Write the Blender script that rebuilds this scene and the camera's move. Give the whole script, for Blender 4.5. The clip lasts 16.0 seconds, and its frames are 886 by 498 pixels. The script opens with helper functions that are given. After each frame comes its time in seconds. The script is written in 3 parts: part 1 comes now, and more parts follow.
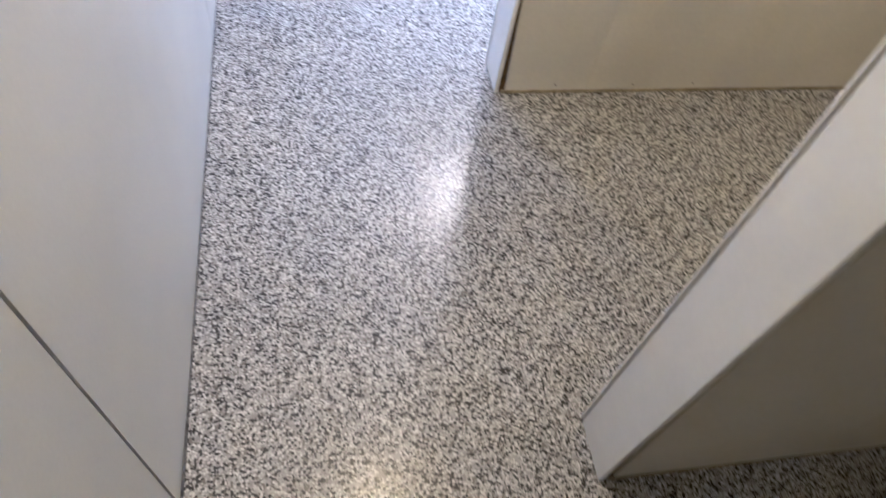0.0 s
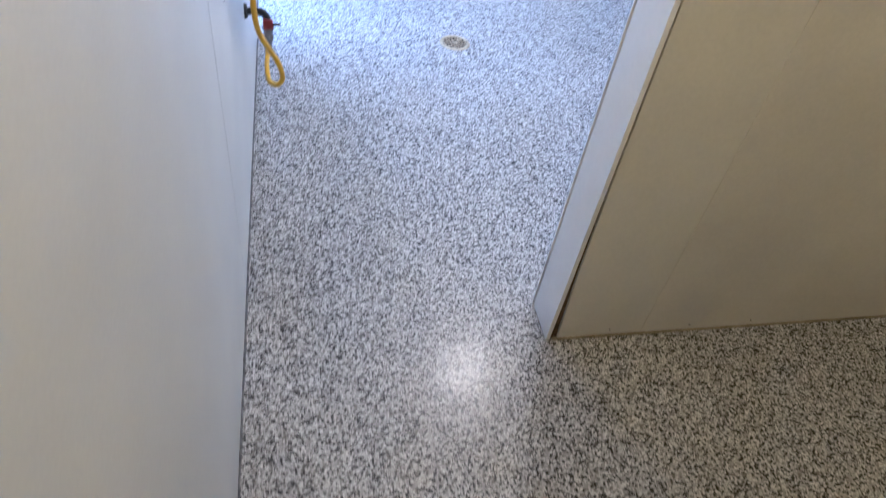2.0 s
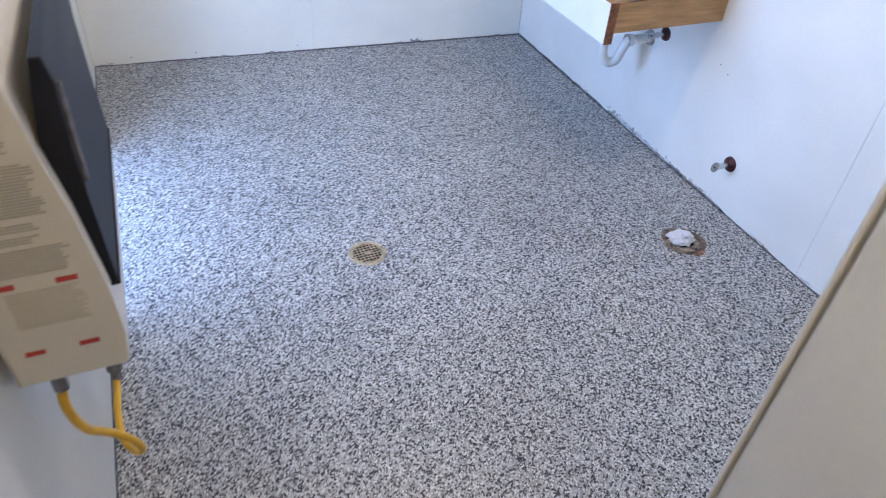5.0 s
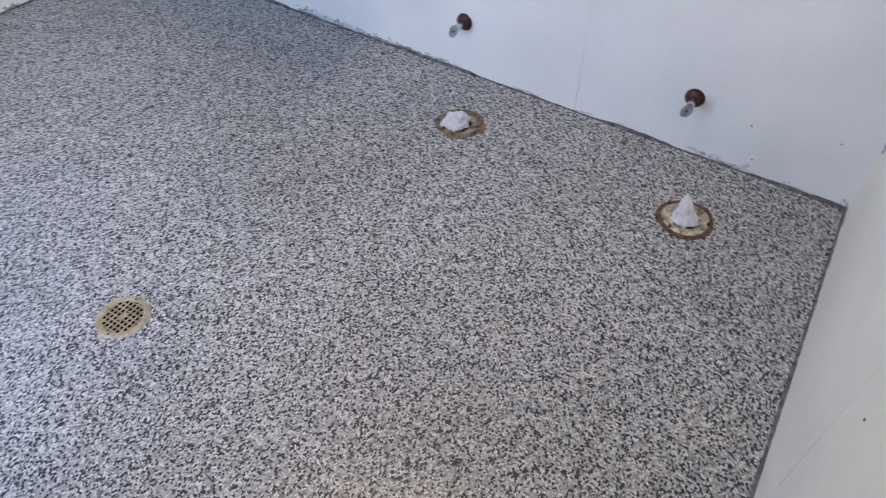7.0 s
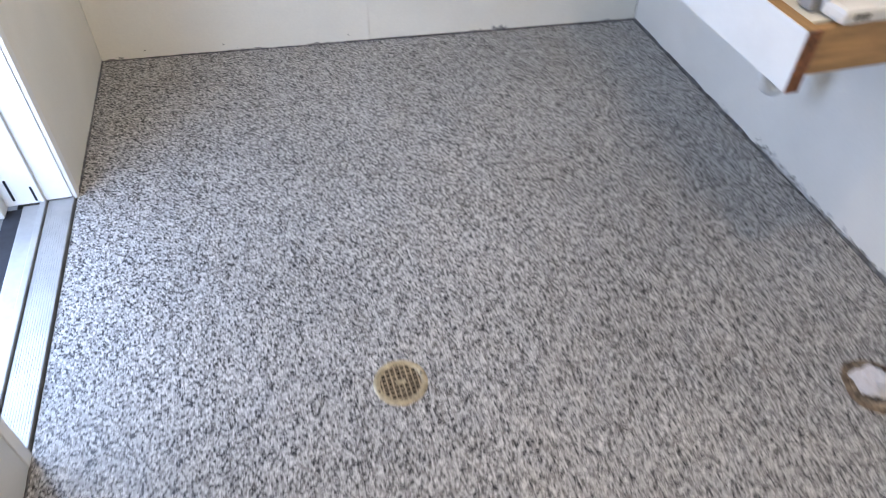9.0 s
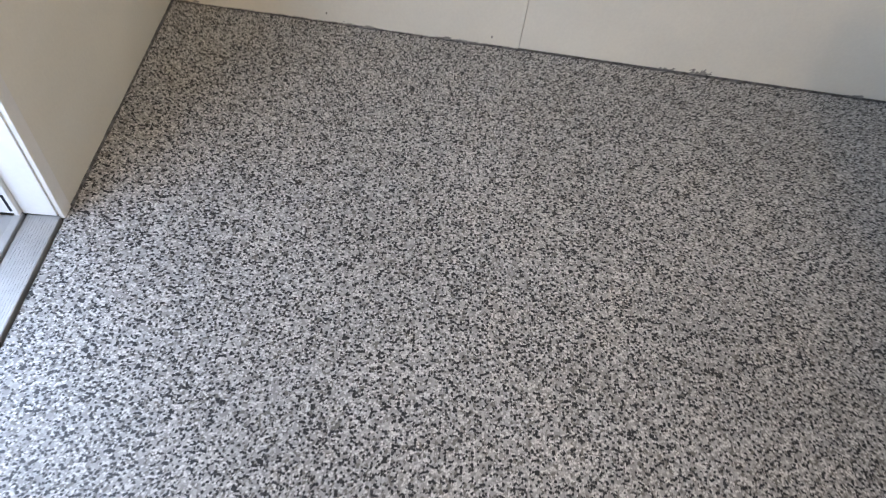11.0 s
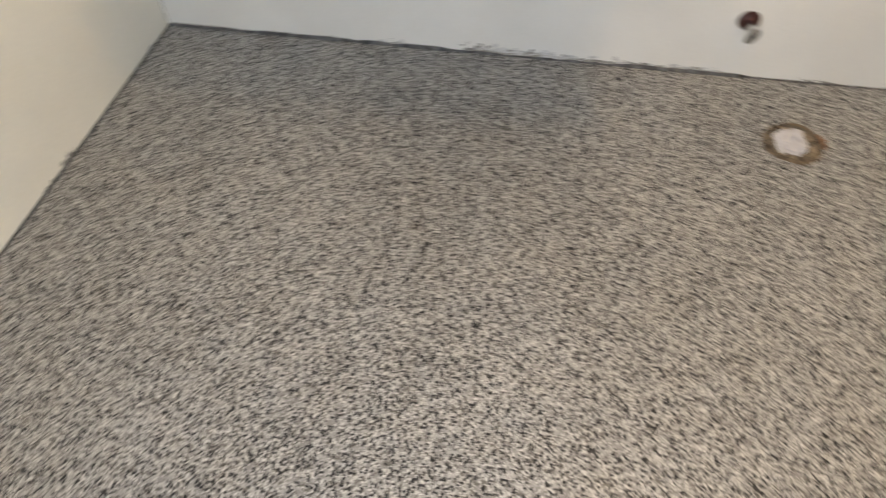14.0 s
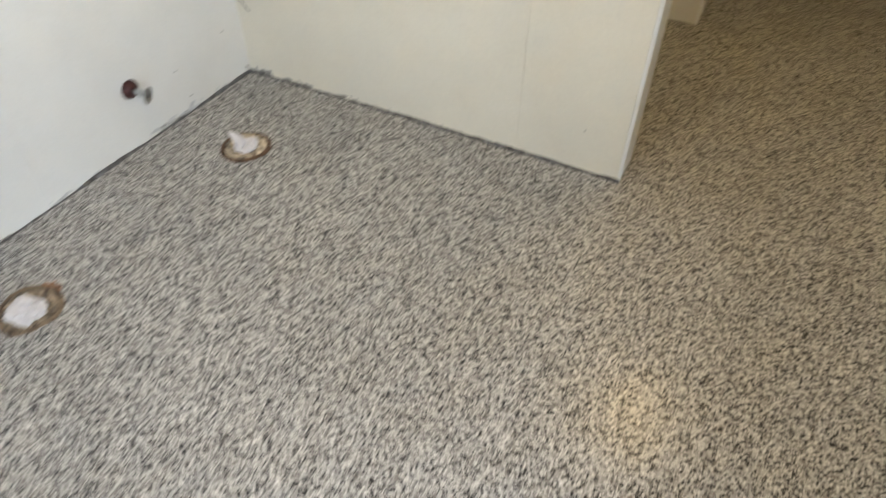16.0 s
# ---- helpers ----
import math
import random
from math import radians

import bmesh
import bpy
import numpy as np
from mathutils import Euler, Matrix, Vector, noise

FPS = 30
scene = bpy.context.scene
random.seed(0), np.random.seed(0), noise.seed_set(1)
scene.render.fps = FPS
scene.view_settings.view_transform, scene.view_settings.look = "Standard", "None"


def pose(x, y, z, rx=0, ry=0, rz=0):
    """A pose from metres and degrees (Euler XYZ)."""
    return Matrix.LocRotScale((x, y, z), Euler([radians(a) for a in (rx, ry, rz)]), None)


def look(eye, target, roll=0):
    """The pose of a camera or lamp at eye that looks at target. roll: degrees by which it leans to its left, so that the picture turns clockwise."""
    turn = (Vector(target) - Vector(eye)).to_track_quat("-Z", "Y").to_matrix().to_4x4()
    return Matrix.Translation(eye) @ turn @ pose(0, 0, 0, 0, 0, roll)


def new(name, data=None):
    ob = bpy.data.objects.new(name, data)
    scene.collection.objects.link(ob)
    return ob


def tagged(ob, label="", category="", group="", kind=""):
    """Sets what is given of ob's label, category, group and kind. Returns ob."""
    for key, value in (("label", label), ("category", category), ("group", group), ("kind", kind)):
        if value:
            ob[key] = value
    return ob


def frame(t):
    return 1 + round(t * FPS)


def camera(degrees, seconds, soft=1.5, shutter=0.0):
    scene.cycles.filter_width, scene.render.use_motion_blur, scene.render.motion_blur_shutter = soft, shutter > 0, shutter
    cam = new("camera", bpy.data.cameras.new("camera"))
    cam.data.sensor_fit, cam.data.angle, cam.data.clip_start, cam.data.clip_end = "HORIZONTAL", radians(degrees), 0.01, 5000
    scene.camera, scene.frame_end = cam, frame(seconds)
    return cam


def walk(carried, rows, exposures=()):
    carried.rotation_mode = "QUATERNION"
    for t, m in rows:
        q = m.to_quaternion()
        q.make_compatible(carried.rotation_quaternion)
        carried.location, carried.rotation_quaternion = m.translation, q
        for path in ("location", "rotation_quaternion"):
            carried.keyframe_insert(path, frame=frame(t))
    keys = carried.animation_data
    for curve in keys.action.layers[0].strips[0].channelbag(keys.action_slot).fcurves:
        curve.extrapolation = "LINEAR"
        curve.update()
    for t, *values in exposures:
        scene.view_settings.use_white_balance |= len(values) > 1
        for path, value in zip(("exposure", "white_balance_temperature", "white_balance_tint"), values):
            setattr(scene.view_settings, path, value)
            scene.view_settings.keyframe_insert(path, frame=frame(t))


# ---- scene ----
# Camera and its walk
cam = camera(67.24, 16.0, soft=1.0, shutter=0.62)
PATH = [
    (0, (0.292, -0.689, 1.355), (0.502, -0.035, 0.371), 11.7),
    (0.5, (0.259, -0.618, 1.369), (0.429, 0.088, 0.414), 11.5),
    (1, (0.229, -0.466, 1.409), (0.428, 0.269, 0.481), 13.4),
    (1.5, (0.175, -0.356, 1.428), (0.399, 0.413, 0.534), 13.8),
    (2, (0.165, -0.270, 1.467), (0.408, 0.541, 0.617), 9.8),
    (2.5, (0.197, -0.131, 1.497), (0.462, 0.711, 0.684), 9.1),
    (3, (0.237, 0.063, 1.523), (0.669, 1.493, 0.193), 6.24),
    (3.5, (0.285, 0.198, 1.545), (0.703, 1.636, 0.220), 4.87),
    (4, (0.277, 0.333, 1.536), (0.760, 1.791, 0.255), 3.44),
    (4.2, (0.261, 0.409, 1.540), (0.805, 1.857, 0.271), 4.11),
    (6.3, (0.428, 0.991, 1.435), (1.379, 2.093, 0.064), -3.24),
    (6.5, (0.425, 1.068, 1.408), (1.509, 1.988, 0.000), -1.08),
    (7, (0.433, 1.123, 1.379), (1.564, 1.869, -0.093), -1.45),
    (7.5, (0.477, 1.132, 1.382), (1.631, 1.793, -0.112), -1.26),
    (8, (0.493, 1.211, 1.352), (1.595, 2.034, -0.100), 1.28),
    (8.5, (0.617, 1.276, 1.403), (1.247, 2.522, -0.029), -1.19),
    (9, (0.686, 1.453, 1.410), (1.082, 2.826, 0.012), 1.07),
    (9.2, (0.693, 1.564, 1.414), (1.085, 2.934, 0.010), 2.92),
    (11.3, (0.849, 2.473, 1.280), (0.898, 3.152, 0.292), 8.3),
    (11.5, (0.872, 2.543, 1.276), (0.912, 3.194, 0.269), 7.3),
    (12, (0.899, 2.771, 1.263), (0.899, 3.424, 0.257), 2.0),
    (12.5, (0.839, 2.953, 1.386), (0.998, 3.503, 0.331), -1.6),
    (13, (0.687, 2.995, 1.389), (1.135, 3.393, 0.350), -0.6),
    (13.5, (0.595, 2.903, 1.396), (1.242, 3.151, 0.416), -2.7),
    (14, (0.529, 2.852, 1.395), (1.222, 2.974, 0.423), -2.6),
    (14.5, (0.472, 2.855, 1.373), (1.186, 2.645, 0.432), 1.5),
    (15, (0.417, 2.780, 1.373), (1.010, 2.292, 0.451), 2.7),
    (15.5, (0.504, 2.674, 1.325), (1.240, 1.561, -0.165), 2.83),
    (15.8, (0.552, 2.616, 1.330), (1.233, 1.433, -0.131), -0.08),
    (16, (0.588, 2.574, 1.331), (1.213, 1.321, -0.097), 0.54),
]
EXPOSURES = [(0, 1.50, 4550, 25), (0.5, 1.25, 4550, 24), (1.5, 0.95, 4550, 22), (2.5, 0.54, 4700, 20), (3.5, 0.22, 4850, 20), (4.2, 0.24, 5000, 20), (7, -0.03, 5650, 20), (8.2, 0.04, 6000, 19), (9.2, -0.06, 6250, 19), (11.4, -0.36, 6950, 18), (12.0, -0.32, 7150, 18), (12.6, -0.09, 7450, 18), (13.5, -0.25, 8500, 16), (14, -0.09, 8100, 16), (14.6, 0.03, 7300, 15), (15.2, 0.13, 7000, 13), (16, 0.28, 6700, 10)]
walk(cam, [(t, look(eye, target, roll)) for t, eye, target, roll in PATH], EXPOSURES)

# World, daylight in the doorway, ceiling lamps
SUN_ELEVATION, SUN_HEADING = radians(48), radians(180)
world = bpy.data.worlds.new("sky")
scene.world = world
world.use_nodes = True
wn = world.node_tree
sky = wn.nodes.new("ShaderNodeTexSky")
sky.sky_type, sky.sun_disc = "NISHITA", False
sky.sun_elevation, sky.sun_rotation = SUN_ELEVATION, SUN_HEADING
wn.links.new(sky.outputs["Color"], wn.nodes["Background"].inputs["Color"])
wn.nodes["Background"].inputs["Strength"].default_value = 0.12

sun_data = bpy.data.lights.new("sun", "SUN")
sun_data.energy, sun_data.angle, sun_data.color = 3.0, radians(0.6), (1.0, 0.95, 0.88)
sun = new("sun", sun_data)
# The sun stands along the west wall, so that no direct beam enters the doorway.
sun.matrix_world = look((0.25, -math.cos(SUN_ELEVATION) * 2, math.sin(SUN_ELEVATION) * 2), (0, 0, 0))


def area_lamp(name, m, size_x, size_y, power, colour, shape="RECTANGLE"):
    d = bpy.data.lights.new(name, "AREA")
    d.shape, d.size, d.size_y, d.energy, d.color = shape, size_x, size_y, power, colour
    ob = new(name, d)
    ob.matrix_world = m
    return ob


ROOM_LAMP, HALL_LAMP = (1.19, 2.16), (0.50, 0.17)
CEILING = 2.45
DOOR_A, DOOR_B, DOOR_TOP = 2.43, 3.357, 2.04
area_lamp("doorway_daylight", look((-0.32, 2.895, 1.0), (0.68, 2.895, 0.95)), 1.0, 1.8, 41, (0.55, 0.745, 1.0))


def bulb_light(name, place, power, colour):
    d = bpy.data.lights.new(name, "POINT")
    d.energy, d.color, d.shadow_soft_size = power, colour, 0.055
    new(name, d).matrix_world = pose(*place, CEILING - 0.20)


bulb_light("room_bulb_light", ROOM_LAMP, 30, (1.0, 0.79, 0.50))
bulb_light("hall_bulb_light", HALL_LAMP, 14.5, (1.0, 0.68, 0.25))


# Materials
def material(name, colour, rough=0.5, metal=0.0, vary=0.06, scale=6.0, fine=60.0, bump=0.02, bump_scale=None, spec=0.5, coat=0.0):
    m = bpy.data.materials.new(name)
    m.use_nodes = True
    nt = m.node_tree
    p = nt.nodes["Principled BSDF"]
    p.inputs["Roughness"].default_value = rough
    p.inputs["Metallic"].default_value = metal
    p.inputs["Specular IOR Level"].default_value = spec
    p.inputs["Coat Weight"].default_value = coat
    tc = nt.nodes.new("ShaderNodeTexCoord")
    big, small = nt.nodes.new("ShaderNodeTexNoise"), nt.nodes.new("ShaderNodeTexNoise")
    big.inputs["Scale"].default_value, small.inputs["Scale"].default_value = scale, fine
    big.inputs["Detail"].default_value = 4
    for n in (big, small):
        nt.links.new(tc.outputs["Object"], n.inputs["Vector"])
    mix = nt.nodes.new("ShaderNodeMath")
    mix.operation = "MULTIPLY_ADD"
    mix.inputs[1].default_value, mix.inputs[2].default_value = 0.35, 0.0
    nt.links.new(small.outputs["Fac"], mix.inputs[0])
    add = nt.nodes.new("ShaderNodeMath")
    add.operation = "ADD"
    nt.links.new(big.outputs["Fac"], add.inputs[0])
    nt.links.new(mix.outputs[0], add.inputs[1])
    ramp = nt.nodes.new("ShaderNodeValToRGB")
    lo = [max(0.0, c * (1 - vary * 1.6)) for c in colour]
    hi = [min(1.0, c * (1 + vary)) for c in colour]
    ramp.color_ramp.elements[0].position, ramp.color_ramp.elements[0].color = 0.45, (*lo, 1)
    ramp.color_ramp.elements[1].position, ramp.color_ramp.elements[1].color = 0.9, (*hi, 1)
    nt.links.new(add.outputs[0], ramp.inputs["Fac"])
    nt.links.new(ramp.outputs["Color"], p.inputs["Base Color"])
    if bump:
        b = nt.nodes.new("ShaderNodeBump")
        b.inputs["Strength"].default_value, b.inputs["Distance"].default_value = bump * 10, 0.002
        bn = nt.nodes.new("ShaderNodeTexNoise")
        bn.inputs["Scale"].default_value = bump_scale or fine
        nt.links.new(tc.outputs["Object"], bn.inputs["Vector"])
        nt.links.new(bn.outputs["Fac"], b.inputs["Height"])
        nt.links.new(b.outputs["Normal"], p.inputs["Normal"])
    return m


def flake_floor():
    """Broadcast vinyl flakes of five greys under a clear coat."""
    m = bpy.data.materials.new("flake_floor")
    m.use_nodes = True
    nt = m.node_tree
    p = nt.nodes["Principled BSDF"]
    tc = nt.nodes.new("ShaderNodeTexCoord")
    warp = nt.nodes.new("ShaderNodeTexNoise")
    warp.inputs["Scale"].default_value = 160
    nt.links.new(tc.outputs["Object"], warp.inputs["Vector"])
    push = nt.nodes.new("ShaderNodeVectorMath")
    push.operation = "MULTIPLY_ADD"
    push.inputs[1].default_value = (0.004, 0.004, 0.004)
    nt.links.new(warp.outputs["Color"], push.inputs[0])
    nt.links.new(tc.outputs["Object"], push.inputs[2])
    def chips(scale, shift):
        """Cells of one flake size: a random number per cell and the distance from its middle."""
        mv = nt.nodes.new("ShaderNodeVectorMath")
        mv.operation = "ADD"
        mv.inputs[1].default_value = shift
        nt.links.new(push.outputs[0], mv.inputs[0])
        v = nt.nodes.new("ShaderNodeTexVoronoi")
        v.inputs["Scale"].default_value = scale
        nt.links.new(mv.outputs[0], v.inputs["Vector"])
        sep = nt.nodes.new("ShaderNodeSeparateColor")
        nt.links.new(v.outputs["Color"], sep.inputs["Color"])
        return v, sep

    def scattered(v, sep, share, reach):
        """1 inside the chosen share of the chips, 0 between them."""
        chosen, near, both = (nt.nodes.new("ShaderNodeMath") for _ in range(3))
        chosen.operation = near.operation = "LESS_THAN"
        chosen.inputs[1].default_value, near.inputs[1].default_value = share, reach
        nt.links.new(sep.outputs["Red"], chosen.inputs[0])
        nt.links.new(v.outputs["Distance"], near.inputs[0])
        both.operation = "MULTIPLY"
        nt.links.new(chosen.outputs[0], both.inputs[0])
        nt.links.new(near.outputs[0], both.inputs[1])
        return both.outputs[0]

    def ramp(sep, steps):
        r = nt.nodes.new("ShaderNodeValToRGB")
        r.color_ramp.interpolation = "CONSTANT"
        e = r.color_ramp.elements
        for k, (pos, c) in enumerate(steps):
            el = e[k] if k < 2 else e.new(pos)
            el.position, el.color = pos, (*c, 1)
        nt.links.new(sep.outputs["Green"], r.inputs["Fac"])
        return r.outputs["Color"]

    def over(mask, below, above):
        m2 = nt.nodes.new("ShaderNodeMix")
        m2.data_type = "RGBA"
        nt.links.new(mask, m2.inputs["Factor"])
        nt.links.new(below, m2.inputs["A"])
        nt.links.new(above, m2.inputs["B"])
        return m2.outputs["Result"]

    base_v, base_sep = chips(178, (0, 0, 0))
    greys = ramp(base_sep, ((0.0, (0.20, 0.188, 0.175)), (0.20, (0.36, 0.35, 0.345)), (0.5, (0.45, 0.442, 0.44)), (0.76, (0.56, 0.55, 0.545))))
    white_v, white_sep = chips(222, (0.31, 0.17, 0))
    pale = over(scattered(white_v, white_sep, 0.27, 0.64), greys, ramp(white_sep, ((0.0, (0.78, 0.77, 0.76)), (0.5, (0.88, 0.87, 0.86)))))
    dark_v, dark_sep = chips(182, (0.73, 0.59, 0))
    mottled = over(scattered(dark_v, dark_sep, 0.30, 0.66), pale, ramp(dark_sep, ((0.0, (0.006, 0.007, 0.010)), (0.7, (0.035, 0.036, 0.042)))))
    patch = nt.nodes.new("ShaderNodeTexNoise")
    patch.inputs["Scale"].default_value, patch.inputs["Detail"].default_value = 2.2, 5
    nt.links.new(tc.outputs["Object"], patch.inputs["Vector"])
    tone = nt.nodes.new("ShaderNodeMapRange")
    tone.inputs["From Min"].default_value, tone.inputs["From Max"].default_value = 0.25, 0.75
    tone.inputs["To Min"].default_value, tone.inputs["To Max"].default_value = 0.66, 0.82
    nt.links.new(patch.outputs["Fac"], tone.inputs["Value"])
    sc = nt.nodes.new("ShaderNodeVectorMath")
    sc.operation = "SCALE"
    nt.links.new(mottled, sc.inputs[0])
    nt.links.new(tone.outputs["Result"], sc.inputs["Scale"])
    nt.links.new(sc.outputs[0], p.inputs["Base Color"])
    p.inputs["Roughness"].default_value = 0.5
    p.inputs["Coat Weight"].default_value, p.inputs["Coat Roughness"].default_value = 0.42, 0.215
    b = nt.nodes.new("ShaderNodeBump")
    b.inputs["Strength"].default_value, b.inputs["Distance"].default_value = 0.35, 0.0012
    nt.links.new(base_sep.outputs["Blue"], b.inputs["Height"])
    nt.links.new(b.outputs["Normal"], p.inputs["Normal"])
    soft = nt.nodes.new("ShaderNodeTexNoise")
    soft.inputs["Scale"].default_value = 70
    nt.links.new(tc.outputs["Object"], soft.inputs["Vector"])
    cb = nt.nodes.new("ShaderNodeBump")
    cb.inputs["Strength"].default_value, cb.inputs["Distance"].default_value = 0.25, 0.002
    nt.links.new(soft.outputs["Fac"], cb.inputs["Height"])
    nt.links.new(cb.outputs["Normal"], p.inputs["Coat Normal"])
    return m


def wood(name, colour, along="Y"):
    m = material(name, colour, rough=0.55, vary=0.22, scale=5, fine=30, bump=0.03)
    nt = m.node_tree
    tc = next(n for n in nt.nodes if n.type == "TEX_COORD")
    mp = nt.nodes.new("ShaderNodeMapping")
    mp.inputs["Scale"].default_value = (14, 1.2, 14) if along == "Y" else (1.2, 14, 14)
    nt.links.new(tc.outputs["Object"], mp.inputs["Vector"])
    for n in nt.nodes:
        if n.type == "TEX_NOISE":
            nt.links.new(mp.outputs["Vector"], n.inputs["Vector"])
    return m


FLOOR = flake_floor()
# Panel white greyed for the west wall: its weaker light sits in the colour.
WESTP = material("dimmed_white_west_panel", (0.62, 0.63, 0.62), rough=0.42, vary=0.05, scale=2.5, fine=140, bump=0.012)
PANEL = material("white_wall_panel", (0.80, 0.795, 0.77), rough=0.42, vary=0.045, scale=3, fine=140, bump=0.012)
NORTHW = material("warm_white_back_wall", (0.88, 0.86, 0.78), rough=0.45, vary=0.05, scale=2.2, fine=120, bump=0.015)
BARS = material("tan_brass_bars", (0.40, 0.31, 0.20), rough=0.5, metal=0.3, vary=0.3, scale=60, fine=200)
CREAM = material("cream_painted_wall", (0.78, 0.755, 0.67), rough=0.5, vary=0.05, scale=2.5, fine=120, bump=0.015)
# Two darkened creams: the hall's dim light is put into these colours.
HALLSHEET = material("dimmed_cream_hall_sheet", (0.66, 0.635, 0.56), rough=0.5, vary=0.06, scale=2.5, fine=120, bump=0.015)
BROWNSHEET = material("dimmed_browner_hall_sheet", (0.64, 0.61, 0.535), rough=0.5, vary=0.07, scale=2.2, fine=120, bump=0.015)
TRIMW = material("white_gloss_trim", (0.80, 0.80, 0.79), rough=0.35, vary=0.03, scale=8, fine=90, bump=0.008)
CORE = material("wall_core_shadow_gap", (0.20, 0.18, 0.15), rough=0.9, vary=0.15)
CAULK = material("yellowed_caulk", (0.33, 0.285, 0.20), rough=0.6, vary=0.25, scale=18)
RAWEDGE = material("swollen_brown_board_edge", (0.10, 0.06, 0.035), rough=0.9, vary=0.4, scale=30)
EDGECOAT = material("grey_coating_edge", (0.12, 0.12, 0.125), rough=0.6, vary=0.6, scale=40, fine=200, bump=0.05)
SMEAR = material("grey_coating_smear", (0.30, 0.29, 0.275), rough=0.7, vary=0.3, scale=40, fine=160, bump=0.04)
PALESMEAR = material("pale_wiped_coating", (0.58, 0.58, 0.585), rough=0.6, vary=0.15, scale=30, fine=140)
CEILW = material("white_ceiling_paint", (0.78, 0.77, 0.74), rough=0.8, vary=0.03)
BRASS = material("worn_brass_strainer", (0.46, 0.38, 0.25), rough=0.42, metal=0.5, vary=0.3, scale=40, fine=200)
DARK = material("dark_drain_void", (0.006, 0.005, 0.004), rough=1.0, vary=0.2, spec=0.0, bump=0)
DULLRIM = material("grey_brown_broken_rim", (0.17, 0.125, 0.085), rough=0.85, vary=0.5, scale=45, fine=180, bump=0.06)
TANRING = material("tan_stained_collar", (0.23, 0.18, 0.13), rough=0.65, vary=0.7, scale=35, fine=140)
RUSTRED = material("red_brown_rust", (0.29, 0.155, 0.095), rough=0.85, vary=0.5, scale=60, fine=220, bump=0.05)
RUST = material("rusty_brown_rim", (0.10, 0.058, 0.034), rough=0.85, vary=0.75, scale=45, fine=180, bump=0.06)
PVCRING = material("stained_beige_flange", (0.46, 0.38, 0.28), rough=0.5, vary=0.55, scale=30, fine=120)
PAPER = material("crumpled_white_paper", (0.62, 0.61, 0.64), rough=0.85, vary=0.08, scale=30, bump=0.04)
CHROME = material("dull_chrome", (0.62, 0.62, 0.62), rough=0.22, metal=1.0, vary=0.12, scale=40)
OXIDE = material("dark_red_brown_escutcheon", (0.075, 0.022, 0.018), rough=0.45, metal=0.3, vary=0.3, scale=60)
PVC = material("white_pvc_pipe", (0.78, 0.78, 0.76), rough=0.35, vary=0.04)
OAK = wood("honey_wood", (0.36, 0.205, 0.075), "Y")
OAKX = wood("honey_wood_cross", (0.42, 0.245, 0.095), "X")
ENDGRAIN = material("dark_brown_end_grain", (0.20, 0.075, 0.025), rough=0.6, vary=0.4, scale=60, fine=200)
HEATER = material("cream_enamel_heater", (0.65, 0.62, 0.56), rough=0.38, vary=0.03, scale=6, fine=150)
BLACK = material("black_guard_plastic", (0.010, 0.011, 0.018), rough=0.55, vary=0.2, spec=0.3)
INK = material("grey_printed_text", (0.44, 0.42, 0.375), rough=0.6, vary=0.1)
PALEINK = material("faint_printed_text", (0.53, 0.505, 0.45), rough=0.6, vary=0.08)
INKDARK = material("dark_printed_text", (0.08, 0.075, 0.07), rough=0.6, vary=0.1)
REDINK = material("red_printed_mark", (0.42, 0.035, 0.03), rough=0.5, vary=0.1)
HOSE = material("yellow_coated_gas_hose", (0.66, 0.38, 0.008), rough=0.38, vary=0.08, scale=40)
IRON = material("black_iron_pipe", (0.035, 0.033, 0.032), rough=0.5, metal=0.5, vary=0.3, scale=50)
VALVERED = material("red_valve_handle", (0.26, 0.025, 0.03), rough=0.45, vary=0.2, scale=60)
VALVEGREY = material("grey_brass_valve", (0.23, 0.22, 0.23), rough=0.4, metal=0.7, vary=0.2, scale=60)
ALU = material("brushed_aluminium_sill", (0.46, 0.46, 0.46), rough=0.5, metal=0.75, vary=0.08, scale=12)
CONCRETE = material("pale_outdoor_concrete", (0.42, 0.41, 0.39), rough=0.9, vary=0.15, scale=5, fine=80, bump=0.05)
GRASSY = material("dry_lawn_ground", (0.10, 0.12, 0.05), rough=0.95, vary=0.4, scale=3, fine=40, bump=0.1)
MATTE_BLACK = material("dark_rubber_mat", (0.02, 0.022, 0.03), rough=0.8, vary=0.3)
GREYBOX = material("grey_plastic_bracket", (0.30, 0.30, 0.31), rough=0.5)
GLOW = bpy.data.materials.new("lamp_diffuser")
GLOW.use_nodes = True
GLOW.node_tree.nodes["Principled BSDF"].inputs["Emission Color"].default_value = (1, 0.86, 0.68, 1)
GLOW.node_tree.nodes["Principled BSDF"].inputs["Emission Strength"].default_value = 2.0


# Mesh helpers
def box(bm, x0, x1, y0, y1, z0, z1, bevel=0.0):
    v = bmesh.ops.create_cube(bm, size=1.0, matrix=Matrix.Translation(((x0 + x1) / 2, (y0 + y1) / 2, (z0 + z1) / 2)) @ Matrix.Diagonal((x1 - x0, y1 - y0, z1 - z0, 1)))["verts"]
    if bevel:
        edges = list({e for w in v for e in w.link_edges})
        bmesh.ops.bevel(bm, geom=edges, offset=bevel, segments=2, profile=0.6, affect="EDGES")
    return bm


def boxed(*a, **k):
    return box(bmesh.new(), *a, **k)


